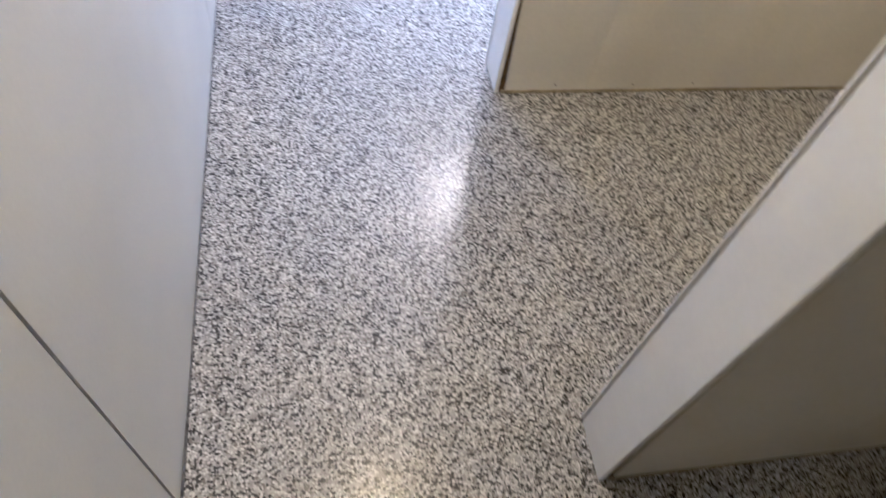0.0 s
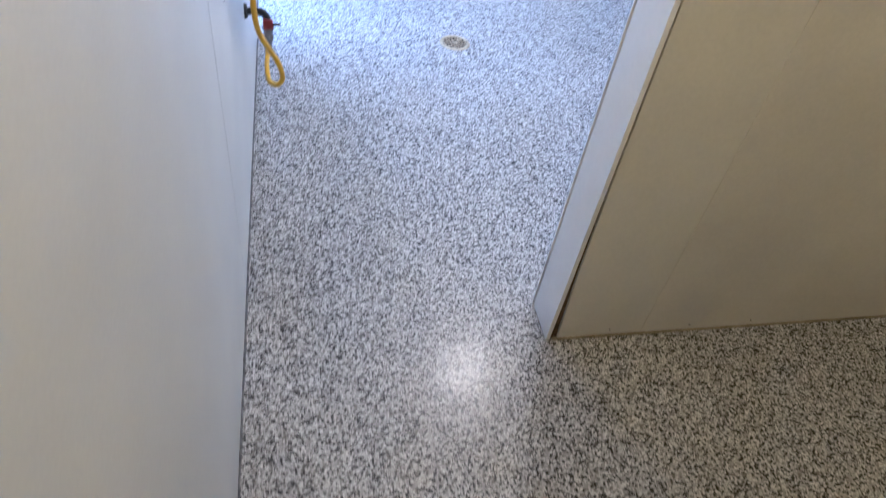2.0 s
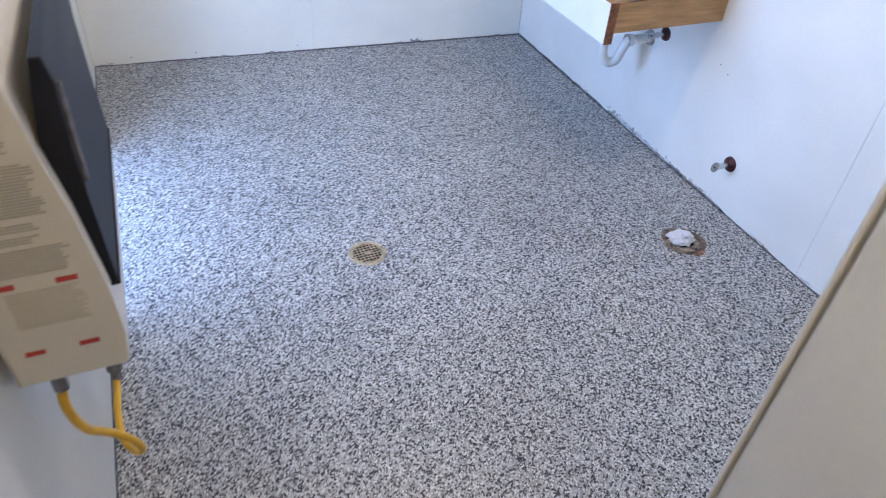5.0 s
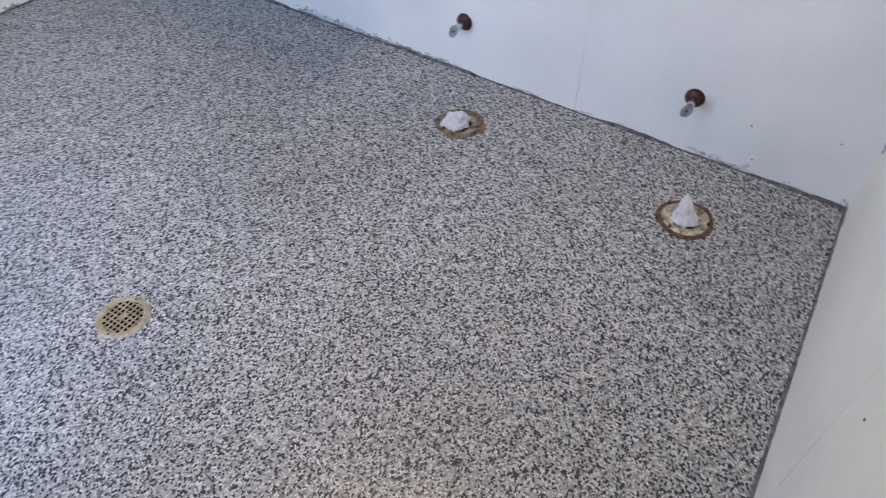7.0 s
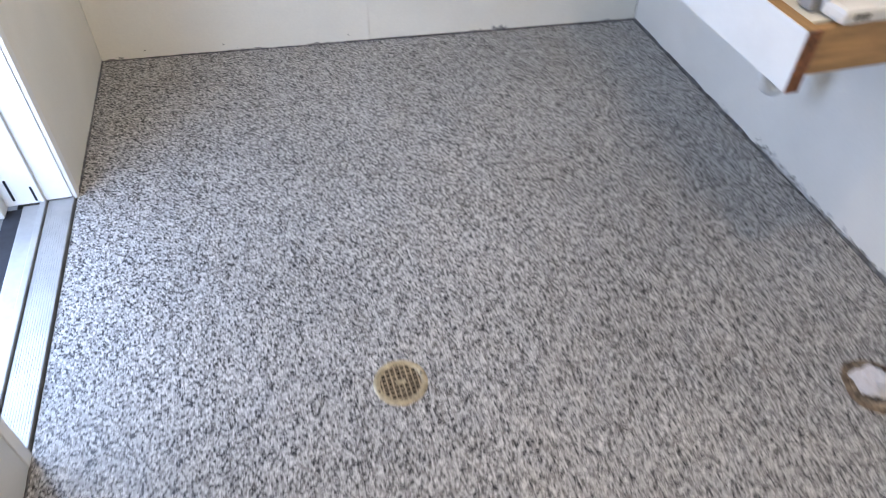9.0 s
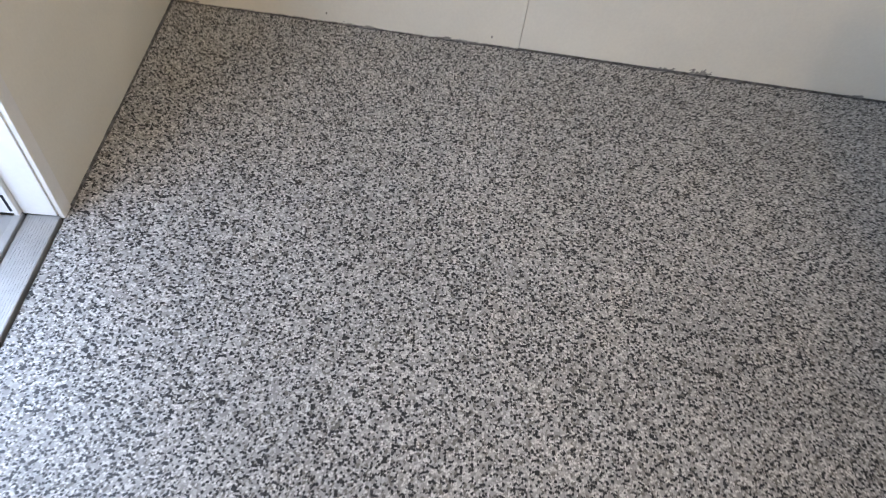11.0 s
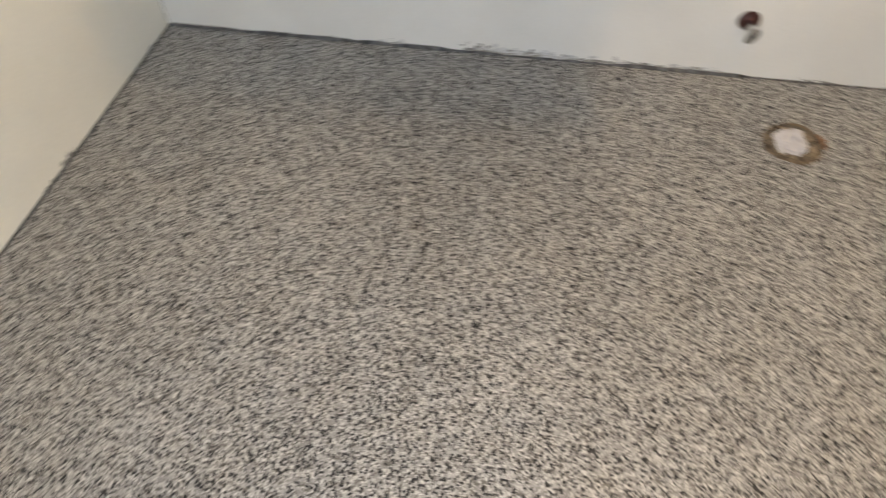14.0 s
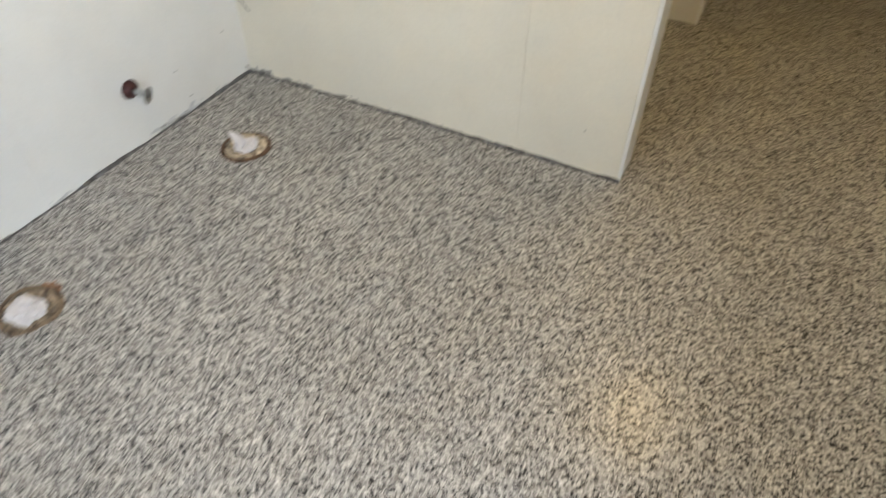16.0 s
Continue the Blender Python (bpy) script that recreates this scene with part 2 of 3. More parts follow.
def cyl(bm, p, q, r, r2=None, seg=20):
    p, q = Vector(p), Vector(q)
    d = q - p
    m = Matrix.Translation((p + q) / 2) @ d.to_track_quat("Z", "Y").to_matrix().to_4x4()
    bmesh.ops.create_cone(bm, cap_ends=True, segments=seg, radius1=r, radius2=r if r2 is None else r2, depth=d.length, matrix=m)
    return bm


def smooth_path(points, steps=8):
    pts = [Vector(p) for p in points]
    pts = [2 * pts[0] - pts[1]] + pts + [2 * pts[-1] - pts[-2]]
    out = []
    for a, b, c, d in zip(pts, pts[1:], pts[2:], pts[3:]):
        for i in range(steps):
            t = i / steps
            out.append(0.5 * ((2 * b) + (c - a) * t + (2 * a - 5 * b + 4 * c - d) * t * t + (3 * b - a - 3 * c + d) * t ** 3))
    return out + [pts[-2]]


def tube(bm, points, r, seg=14, ridges=0.0):
    rings, up = [], Vector((0.31, 0.2, 0.93)).normalized()
    for i, p in enumerate(points):
        d = (points[min(i + 1, len(points) - 1)] - points[max(i - 1, 0)]).normalized()
        side = d.cross(up).normalized()
        up = side.cross(d).normalized()
        rr = r * (1 + ridges * (i % 2))
        rings.append([bm.verts.new(p + rr * (math.cos(a) * side + math.sin(a) * up)) for a in (2 * math.pi * k / seg for k in range(seg))])
    for a, b in zip(rings, rings[1:]):
        for k in range(seg):
            bm.faces.new((a[k], a[(k + 1) % seg], b[(k + 1) % seg], b[k]))
    bm.faces.new(rings[0][::-1])
    bm.faces.new(rings[-1])
    return bm


def mesh_object(name, bm, mat, parent=None, label="", smooth=False, kind=""):
    me = bpy.data.meshes.new(name)
    bmesh.ops.recalc_face_normals(bm, faces=bm.faces)
    if smooth:
        for f in bm.faces:
            f.smooth = True
    bm.to_mesh(me)
    bm.free()
    me.materials.append(mat)
    ob = new(name, me)
    if parent is not None:
        ob.parent = parent
        ob.matrix_parent_inverse = parent.matrix_basis.inverted()
    return tagged(ob, label=label, kind=kind)


def part(name, bm, mat, parent, label="", smooth=False):
    return mesh_object(name, bm, mat, parent, label, smooth)


def structure(name, bm, mat, label="", smooth=False):
    return mesh_object(name, bm, mat, None, label, smooth, "structure")


def thing(name, at, label, category, group=""):
    e = new(name)
    e.empty_display_size = 0.05
    e.matrix_basis = Matrix.Translation(at)
    return tagged(e, label, category, group)


def prism(bm, outline, z0, z1):
    """A flat outline of (x, y) raised from z0 to z1."""
    lo = [bm.verts.new((x, y, z0)) for x, y in outline]
    hi = [bm.verts.new((x, y, z1)) for x, y in outline]
    bm.faces.new(lo[::-1])
    bm.faces.new(hi)
    for k in range(len(lo)):
        j = (k + 1) % len(lo)
        bm.faces.new((lo[k], lo[j], hi[j], hi[k]))
    return bm


def extruded(profile, y0, y1, bevel):
    bm = bmesh.new()
    a = [bm.verts.new((x, y0, z)) for x, z in profile]
    b = [bm.verts.new((x, y1, z)) for x, z in profile]
    bm.faces.new(a)
    bm.faces.new(b[::-1])
    for k in range(len(a)):
        j = (k + 1) % len(a)
        bm.faces.new((a[k], a[j], b[j], b[k]))
    if bevel:
        ends = [e for e in bm.edges if abs(e.verts[0].co.y - e.verts[1].co.y) < 1e-6]
        bmesh.ops.bevel(bm, geom=ends, offset=bevel, segments=3, profile=0.5, affect="EDGES")
    return bm


# The plan: the back wall and the east wall stand slightly out of square
def back_y(x):
    return 4.195 - 0.076 * (x - 1.15)


def east_x(y):
    return 2.30 + 0.038 * (y - 2.4)


SOUTH = -2.4
PART_S, PART_N, PART_X = 0.762, 0.897, 0.814
STALL_S, STALL_N, STALL_X = -0.380, -0.245, 0.820

# Large structure
ground = structure("ground", box(bmesh.new(), -60, 60, -60, 60, -0.32, -0.22), GRASSY, "dry grassy ground outside the doorway")
floor = structure("floor", prism(bmesh.new(), [(0, SOUTH), (east_x(SOUTH), SOUTH), (east_x(4.11), back_y(2.36)), (0, back_y(0))], -0.12, 0.0), FLOOR, "speckled grey vinyl-flake epoxy floor with a clear gloss coat")
structure("ceiling", prism(bmesh.new(), [(-0.16, SOUTH - 0.1), (2.6, SOUTH - 0.1), (2.6, 4.5), (-0.16, 4.5)], CEILING, CEILING + 0.1), CEILW, "plain white painted ceiling")

bm = bmesh.new()
box(bm, -0.16, -0.006, SOUTH, DOOR_A - 0.03, -0.12, CEILING)
box(bm, -0.16, -0.006, DOOR_B + 0.03, back_y(0) + 0.12, -0.12, CEILING)
box(bm, -0.16, -0.006, DOOR_A - 0.03, DOOR_B + 0.03, DOOR_TOP + 0.03, CEILING)
west = structure("wall_west", bm, CORE, "long white panelled wall with a doorway")
GAP = 0.0016
# These sheets use the greyed white, so the wall reads dimmer.
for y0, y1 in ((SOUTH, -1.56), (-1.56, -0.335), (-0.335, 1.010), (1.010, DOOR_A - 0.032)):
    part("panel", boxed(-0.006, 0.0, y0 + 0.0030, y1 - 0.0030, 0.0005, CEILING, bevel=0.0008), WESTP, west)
part("panel", boxed(-0.006, 0.0, DOOR_B + 0.032, back_y(0) - 0.001, 0.003, CEILING, bevel=0.001), CREAM, west)
part("panel", boxed(-0.006, 0.0, DOOR_A - 0.032 + GAP, DOOR_B + 0.032 - GAP, DOOR_TOP + 0.033, CEILING), PANEL, west)

north = structure("wall_north", prism(bmesh.new(), [(-0.16, back_y(-0.16) + 0.008), (2.6, back_y(2.6) + 0.008), (2.6, 4.42), (-0.16, 4.42)], -0.12, CEILING), CORE, "white back wall of two sheets with a visible joint")
SEAM = 1.121
for x0, x1, proud, z0 in ((0.001, SEAM - 0.0008, 0.003, 0.002), (SEAM + 0.0008, east_x(4.1) - 0.002, 0.0, 0.006)):
    part("panel", prism(bmesh.new(), [(x0, back_y(x0) - proud), (x1, back_y(x1) - proud), (x1, back_y(x1) + 0.008), (x0, back_y(x0) + 0.008)], z0, CEILING), NORTHW, north)

east = structure("wall_east", prism(bmesh.new(), [(east_x(SOUTH) + 0.006, SOUTH), (east_x(4.4) + 0.006, 4.4), (2.6, 4.4), (2.6, SOUTH)], -0.12, CEILING), CORE, "white panelled wall behind the fixtures")
for y0, y1 in ((SOUTH, STALL_S), (STALL_N, PART_S), (PART_N - 0.004, 1.78), (1.78, back_y(2.35) - 0.001)):
    part("panel", prism(bmesh.new(), [(east_x(y0 + GAP / 3), y0 + GAP / 3), (east_x(y0) + 0.006, y0 + GAP / 3), (east_x(y1) + 0.006, y1 - GAP / 3), (east_x(y1 - GAP / 3), y1 - GAP / 3)], 0.003, CEILING), PANEL, east)
structure("wall_south", boxed(-0.16, 2.6, SOUTH - 0.12, SOUTH, -0.12, CEILING), CREAM, "plain cream wall closing the hall")


def partition(name, x_end, y0, y1, seam_s, seam_n, label):
    xe = east_x(y0) - 0.001
    core = structure(name, boxed(x_end + 0.012, xe, y0 + 0.007, y1 - 0.007, 0, CEILING), RAWEDGE, label)
    part("end_board", boxed(x_end, x_end + 0.012, y0 - 0.002, y1 - 0.0092, 0.002, CEILING, bevel=0.002), TRIMW, core, "white painted end board")
    part("corner_bead", boxed(x_end - 0.0015, x_end + 0.010, y1 - 0.0035, y1 + 0.0015, 0.002, CEILING, bevel=0.001), TRIMW, core, "thin white corner bead")
    outline = [(x_end + 0.033, 0.010), (seam_s - 0.0006, 0.010), (seam_s - 0.0006, CEILING), (x_end + 0.0150, CEILING), (x_end + 0.0175, 0.55), (x_end + 0.0225, 0.26)]
    # South faces get the darkened creams, north faces the plain one.
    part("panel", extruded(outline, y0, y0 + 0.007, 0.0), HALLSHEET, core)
    part("panel", boxed(seam_s + 0.0006, xe, y0, y0 + 0.007, 0.010, CEILING, bevel=0.0008), BROWNSHEET, core, "slightly browner wall sheet, darkened for the dim hall side")
    for a, b in ((x_end + 0.011, seam_n - 0.0005), (seam_n + 0.0005, east_x(y1) - 0.0006)):
        part("panel", boxed(a, b, y1 - 0.007, y1, 0.004, CEILING), CREAM, core)
    part("base_bead", boxed(x_end + 0.02, xe, y0 - 0.004, y0 + 0.004, 0.0, 0.011, bevel=0.003), CAULK, core, "yellowed caulk bead along the floor")
    return core


partition("partition_wall_1", PART_X, PART_S, PART_N, 1.10, 1.163, "cream panelled partition with white end board")
partition("partition_wall_2", STALL_X, STALL_S, STALL_N, 1.30, 1.30, "second cream panelled partition in the hall")


# Uneven edge of the floor coating, run a little up the walls
def coating_edge(name, a, b, inward, lo, hi, seed):
    rng = random.Random(seed)
    a, b, n = Vector((*a, 0)), Vector((*b, 0)), Vector((*inward, 0)).normalized()
    count = max(8, int((b - a).length / 0.018))
    rows, h = [], (lo + hi) / 2
    bm = bmesh.new()
    for i in range(count + 1):
        p = a.lerp(b, i / count)
        h = min(hi, max(lo, h + rng.uniform(-1, 1) * (hi - lo) * 0.35))
        d = 0.003 + 0.35 * h
        rows.append([bm.verts.new(p + n * o + Vector((0, 0, z))) for o, z in ((-0.001, 0.0), (-0.001, h), (0.0015, h), (d, 0.0015), (d + 0.002, -0.001))])
    for r, s in zip(rows, rows[1:]):
        for k in range(4):
            bm.faces.new((r[k], s[k], s[k + 1], r[k + 1]))
    return structure(name, bm, EDGECOAT, "thin uneven dark edge of floor coating", smooth=True)


coating_edge("trim_west", (0.0, SOUTH), (0.0, DOOR_A - 0.03), (1, 0), 0.001, 0.004, 1)
coating_edge("trim_west_end", (0.0, DOOR_B + 0.03), (0.0, back_y(0)), (1, 0), 0.001, 0.006, 2)
coating_edge("trim_north", (0.0, back_y(0)), (SEAM, back_y(SEAM)), (0, -1), 0.003, 0.009, 3)
coating_edge("trim_north_end", (SEAM, back_y(SEAM)), (east_x(4.1), back_y(2.36)), (0, -1), 0.002, 0.006, 4)
coating_edge("trim_east", (east_x(PART_N), PART_N), (east_x(4.1), 4.1), (-1, 0), 0.002, 0.011, 5)
coating_edge("trim_partition", (PART_X, PART_N), (east_x(PART_N), PART_N), (0, 1), 0.003, 0.012, 6)


# Grey smears where the coating was brushed against the walls
def smear(bm, place, width, height, normal, seed):
    """A cluster of ragged thin blobs that thins out upwards."""
    rng = random.Random(seed)
    n = Vector((*normal, 0)).normalized()
    side = Vector((-n.y, n.x, 0))
    for _ in range(9):
        up = rng.random() ** 1.8
        c = Vector((place[0], place[1], 0.004)) + side * rng.uniform(-0.5, 0.5) * width + Vector((0, 0, up * height))
        w, h = width * rng.uniform(0.10, 0.30) * (1.1 - up), height * rng.uniform(0.22, 0.5) * (1.1 - 0.6 * up)
        rim, top, count = [], [], 14
        for k in range(count):
            a = 2 * math.pi * k / count
            q = 0.45 + 0.55 * rng.random()
            p = side * math.cos(a) * w * q + Vector((0, 0, max(0.001 - c.z, math.sin(a) * h * q)))
            rim.append(bm.verts.new(c + p + n * 0.0002))
            top.append(bm.verts.new(c + p * 0.8 + n * (0.0009 + 0.0004 * rng.random())))
        for k in range(count):
            j = (k + 1) % count
            bm.faces.new((rim[k], rim[j], top[j], top[k]))
        bm.faces.new(top)


smears = bmesh.new()
for y, w, z, h, s in ((3.03, 0.09, 0.030, 0.030, 1), (2.94, 0.07, 0.018, 0.018, 2), (2.86, 0.12, 0.022, 0.020, 3), (2.70, 0.11, 0.020, 0.018, 4), (2.53, 0.16, 0.018, 0.016, 5), (3.32, 0.07, 0.020, 0.014, 6), (1.26, 0.16, 0.030, 0.014, 7), (2.36, 0.10, 0.020, 0.010, 8)):
    smear(smears, (east_x(y), y, z), w, h, (-1, 0.038), s)
for x, w, z, h, s in ((1.71, 0.07, 0.018, 0.016, 9), (1.60, 0.05, 0.016, 0.012, 10), (2.22, 0.06, 0.018, 0.016, 11), (0.92, 0.14, 0.014, 0.010, 12)):
    smear(smears, (x, back_y(x) - (0.004 if x < SEAM else 0), z), w, h, (-0.076, -1), s)
for y, w, h, s in ((3.26, 0.06, 0.016, 21), (3.02, 0.10, 0.034, 22), (2.90, 0.12, 0.030, 23), (2.68, 0.09, 0.016, 24), (2.44, 0.10, 0.022, 25), (2.28, 0.14, 0.020, 26), (2.57, 0.16, 0.020, 27), (1.30, 0.12, 0.018, 28), (1.98, 0.10, 0.010, 29), (3.55, 0.08, 0.014, 30), (1.58, 0.12, 0.010, 31), (0.912, 0.02, 0.030, 32)):
    smear(smears, (east_x(y), y, 0), w, h, (-1, 0.038), s)
for x, w, h, s in ((1.43, 0.14, 0.012, 41), (1.64, 0.12, 0.014, 42), (1.80, 0.12, 0.016, 43), (2.02, 0.12, 0.020, 44), (2.20, 0.10, 0.024, 45), (1.22, 0.10, 0.010, 46)):
    smear(smears, (x, PART_N, 0), w, h, (0, 1), s)
for x, w, h, s in ((1.70, 0.05, 0.024, 51), (0.60, 0.10, 0.010, 52), (0.06, 0.06, 0.012, 53)):
    smear(smears, (x, back_y(x) - (0.004 if x < SEAM else 0), 0), w, h, (-0.076, -1), s)
tagged(mesh_object("coating_smears", smears, SMEAR, kind="stuff"), "grey floor-coating smears on the white wall bases", "smears")


haze = bmesh.new()
for y, w, h, s in ((2.96, 0.20, 0.040, 61), (2.74, 0.20, 0.030, 62), (2.50, 0.22, 0.026, 63), (2.30, 0.18, 0.020, 64), (1.28, 0.20, 0.030, 65), (1.10, 0.14, 0.018, 66), (3.28, 0.16, 0.024, 67), (1.70, 0.20, 0.014, 68)):
    smear(haze, (east_x(y), y, 0), w, h, (-1, 0.038), s)
tagged(mesh_object("pale_smears", haze, PALESMEAR, kind="stuff"), "pale grey wiped coating film on the white wall base", "smears")


# Screw heads and small nail holes in the sheets
def screw_head(place, normal):
    n = Vector((*normal, 0)).normalized()
    bm = bmesh.new()
    cyl(bm, Vector(place) - n * 0.001, Vector(place) + n * 0.0012, 0.0028, 0.0022, 12)
    return tagged(mesh_object("screw_head", bm, IRON), "small dark screw head in a wall sheet", "screw", "screw heads")


for y, z in ((1.225, 0.165), (0.99, 0.20), (1.19, 0.055), (2.45, 0.52), (2.40, 0.50)):
    screw_head((east_x(y), y, z), (-1, 0.038))
for x, z in ((1.078, 0.58), (1.40, 0.62), (0.95, 0.15)):
    screw_head((x, PART_N, z), (0, 1))
for x in (0.18, 0.50, 1.03):
    screw_head((x, back_y(x) - 0.004, 0.035), (-0.076, -1))
for x, z in ((1.00, 0.03), (1.25, 0.028), (1.45, 0.03)):
    screw_head((x, PART_S, z), (0, -1))
screw_head((0.0, 1.30, 0.70), (1, 0))

# Short dark scratch low on the room side of the first partition
bm = bmesh.new()
tube(bm, smooth_path([(2.187, PART_N + 0.0005, 0.247), (2.204, PART_N + 0.0008, 0.266), (2.223, PART_N + 0.0005, 0.283)], 5), 0.0016, 6)
tagged(mesh_object("wall_scratch", bm, IRON), "short dark scratch in the cream partition sheet", "scratch")

# Doorway: jambs, stops, ribbed sill and what lies outside
door = tagged(new("door_1"), "open outside doorway with white jambs and aluminium sill", kind="structure")
for y0, y1, s in ((DOOR_B, DOOR_B + 0.03, 1), (DOOR_A - 0.03, DOOR_A, -1)):
    part("jamb", boxed(-0.088, -0.010, y0, y1, 0.014, DOOR_TOP, bevel=0.002), TRIMW, door, "white painted jamb")
    yy = (y0 - 0.012, y0 + 0.02) if s > 0 else (y1 - 0.02, y1 + 0.012)
    part("stop_bead", boxed(-0.100, -0.089, *yy, 0.014, DOOR_TOP, bevel=0.002), TRIMW, door)
    part("outer_jamb", boxed(-0.205, -0.101, y0, y1, 0.010, DOOR_TOP, bevel=0.003), TRIMW, door)
    part("outer_casing", boxed(-0.24, -0.206, y0 - (0.045 if s > 0 else 0.03), y1 + (0.03 if s > 0 else 0.045), 0.0, DOOR_TOP + 0.05, bevel=0.004), TRIMW, door, "white storm door frame")
    yb = y0 - 0.002 if s > 0 else y1 - 0.003
    part("weather_slot", boxed(-0.116, -0.110, yb, yb + 0.005, 0.02, 0.075), BLACK, door, "black weather strip slot")
    part("weather_slot", boxed(-0.178, -0.171, yb, yb + 0.005, 0.03, 0.11), BLACK, door)
    part("corner_trim", boxed(-0.0095, 0.003, y0 + (0.004 if s > 0 else -0.008), y1 + (0.012 if s > 0 else -0.004), 0.002, DOOR_TOP, bevel=0.002), PANEL, door, "rounded white corner trim")
part("head_jamb", boxed(-0.205, -0.010, DOOR_A, DOOR_B, DOOR_TOP, DOOR_TOP + 0.03), TRIMW, door)
sill = part("sill", boxed(-0.082, -0.006, DOOR_A - 0.012, DOOR_B + 0.004, -0.10, 0.010, bevel=0.002), ALU, door, "ribbed aluminium door sill")
for k in range(11):
    x = -0.076 + k * 0.0064
    part("rib", boxed(x, x + 0.0034, DOOR_A - 0.01, DOOR_B, 0.0095, 0.0108), ALU, sill)
part("sill_lip", boxed(-0.104, -0.085, DOOR_A, DOOR_B, -0.10, 0.020, bevel=0.003), ALU, door, "raised sill lip")
part("sill_ramp", boxed(-0.160, -0.107, DOOR_A, DOOR_B, -0.12, 0.004, bevel=0.003), ALU, door, "lower aluminium ramp")
part("outer_sill", boxed(-0.215, -0.162, DOOR_A, DOOR_B, -0.12, -0.004, bevel=0.004), MATTE_BLACK, door, "dark rubber outer sill")
structure("pavement", boxed(-6.0, -0.24, -3.0, 8.0, -0.219, -0.10), CONCRETE, "pale sunlit concrete outside the doorway")

mat_thing = tagged(mesh_object("door_mat", boxed(-0.62, -0.27, 2.60, 3.30, -0.099, -0.082, bevel=0.005), MATTE_BLACK), "dark ribbed rubber mat on the concrete outside", "mat")
bin_thing = thing("storage_box", (-0.62, 3.62, -0.10), "grey-brown plastic storage box outside the doorway", "box")
part("body", boxed(-0.80, -0.42, 3.40, 3.85, -0.098, 0.22, bevel=0.02), GREYBOX, bin_thing)
part("lid", boxed(-0.82, -0.40, 3.38, 3.87, 0.221, 0.25, bevel=0.01), CONCRETE, bin_thing, "paler flat lid")


# Ceiling lamps whose light shows in the floor's gloss
def ceiling_lamp(x, y):
    t = thing("ceiling_lamp", (x, y, CEILING), "round white ceiling lamp with a warm bulb", "lamp", "ceiling lamps")
    part("base", cyl(bmesh.new(), (x, y, CEILING - 0.03), (x, y, CEILING - 0.0005), 0.07, 0.08, 32), TRIMW, t)
    globe = bmesh.new()
    bmesh.ops.create_uvsphere(globe, u_segments=20, v_segments=12, radius=0.034, matrix=Matrix.Translation((x, y, CEILING - 0.104)) @ Matrix.Diagonal((1, 1, 1.1, 1)))
    part("bulb", globe, GLOW, t, "glowing warm white bulb", smooth=True)
    part("socket", cyl(bmesh.new(), (x, y, CEILING - 0.07), (x, y, CEILING - 0.0295), 0.022, 0.03, 24), TRIMW, t, "white porcelain socket")
    return t


ceiling_lamp(*ROOM_LAMP)
ceiling_lamp(*HALL_LAMP)

# Floor drain with a square-holed strainer
DRAIN = (0.856, 2.403)


def floor_drain(cx, cy):
    t = thing("floor_drain", (cx, cy, 0), "round worn brass floor drain strainer with square holes", "drain")
    bm = bmesh.new()
    ring = []
    for r, z in ((0.069, 0.0003), (0.0665, 0.0022), (0.064, 0.0030), (0.0525, 0.0030), (0.0515, 0.0012)):
        ring.append([bm.verts.new((cx + r * math.cos(a), cy + r * math.sin(a), z)) for a in (2 * math.pi * k / 48 for k in range(48))])
    for a, b in zip(ring, ring[1:]):
        for k in range(48):
            bm.faces.new((a[k], a[(k + 1) % 48], b[(k + 1) % 48], b[k]))
    part("rim", bm, BRASS, t, "dull brass rim", smooth=True)
    part("void", cyl(bmesh.new(), (cx, cy, 0.0002), (cx, cy, 0.0009), 0.056, None, 40), DARK, t, "dark opening below")
    turn = Matrix.Translation((cx, cy, 0)) @ Matrix.Rotation(radians(2), 4, "Z")
    for k in range(-4, 4):
        o = (k + 0.5) * 0.0131
        half = math.sqrt(max(0.0, 0.0535 ** 2 - o * o))
        for way in (0, 1):
            bm = boxed(-half, half, o - 0.0019, o + 0.0019, 0.0012, 0.0030 - 0.0002 * way)
            bmesh.ops.transform(bm, matrix=turn @ Matrix.Rotation(way * math.pi / 2, 4, "Z"), verts=bm.verts)
            part("bar", bm, BARS, t)
    for a in (radians(14), radians(194)):
        part("screw", cyl(bmesh.new(), (cx + 0.0585 * math.cos(a), cy + 0.0585 * math.sin(a), 0.0025), (cx + 0.0585 * math.cos(a), cy + 0.0585 * math.sin(a), 0.0034), 0.0032, None, 12), IRON, t, "dark countersunk screw")
    part("plate", boxed(cx - 0.013, cx + 0.013, cy - 0.0055, cy + 0.0055, 0.0012, 0.0034, bevel=0.0006), BRASS, t, "small blank centre plate")
    return t


floor_drain(*DRAIN)


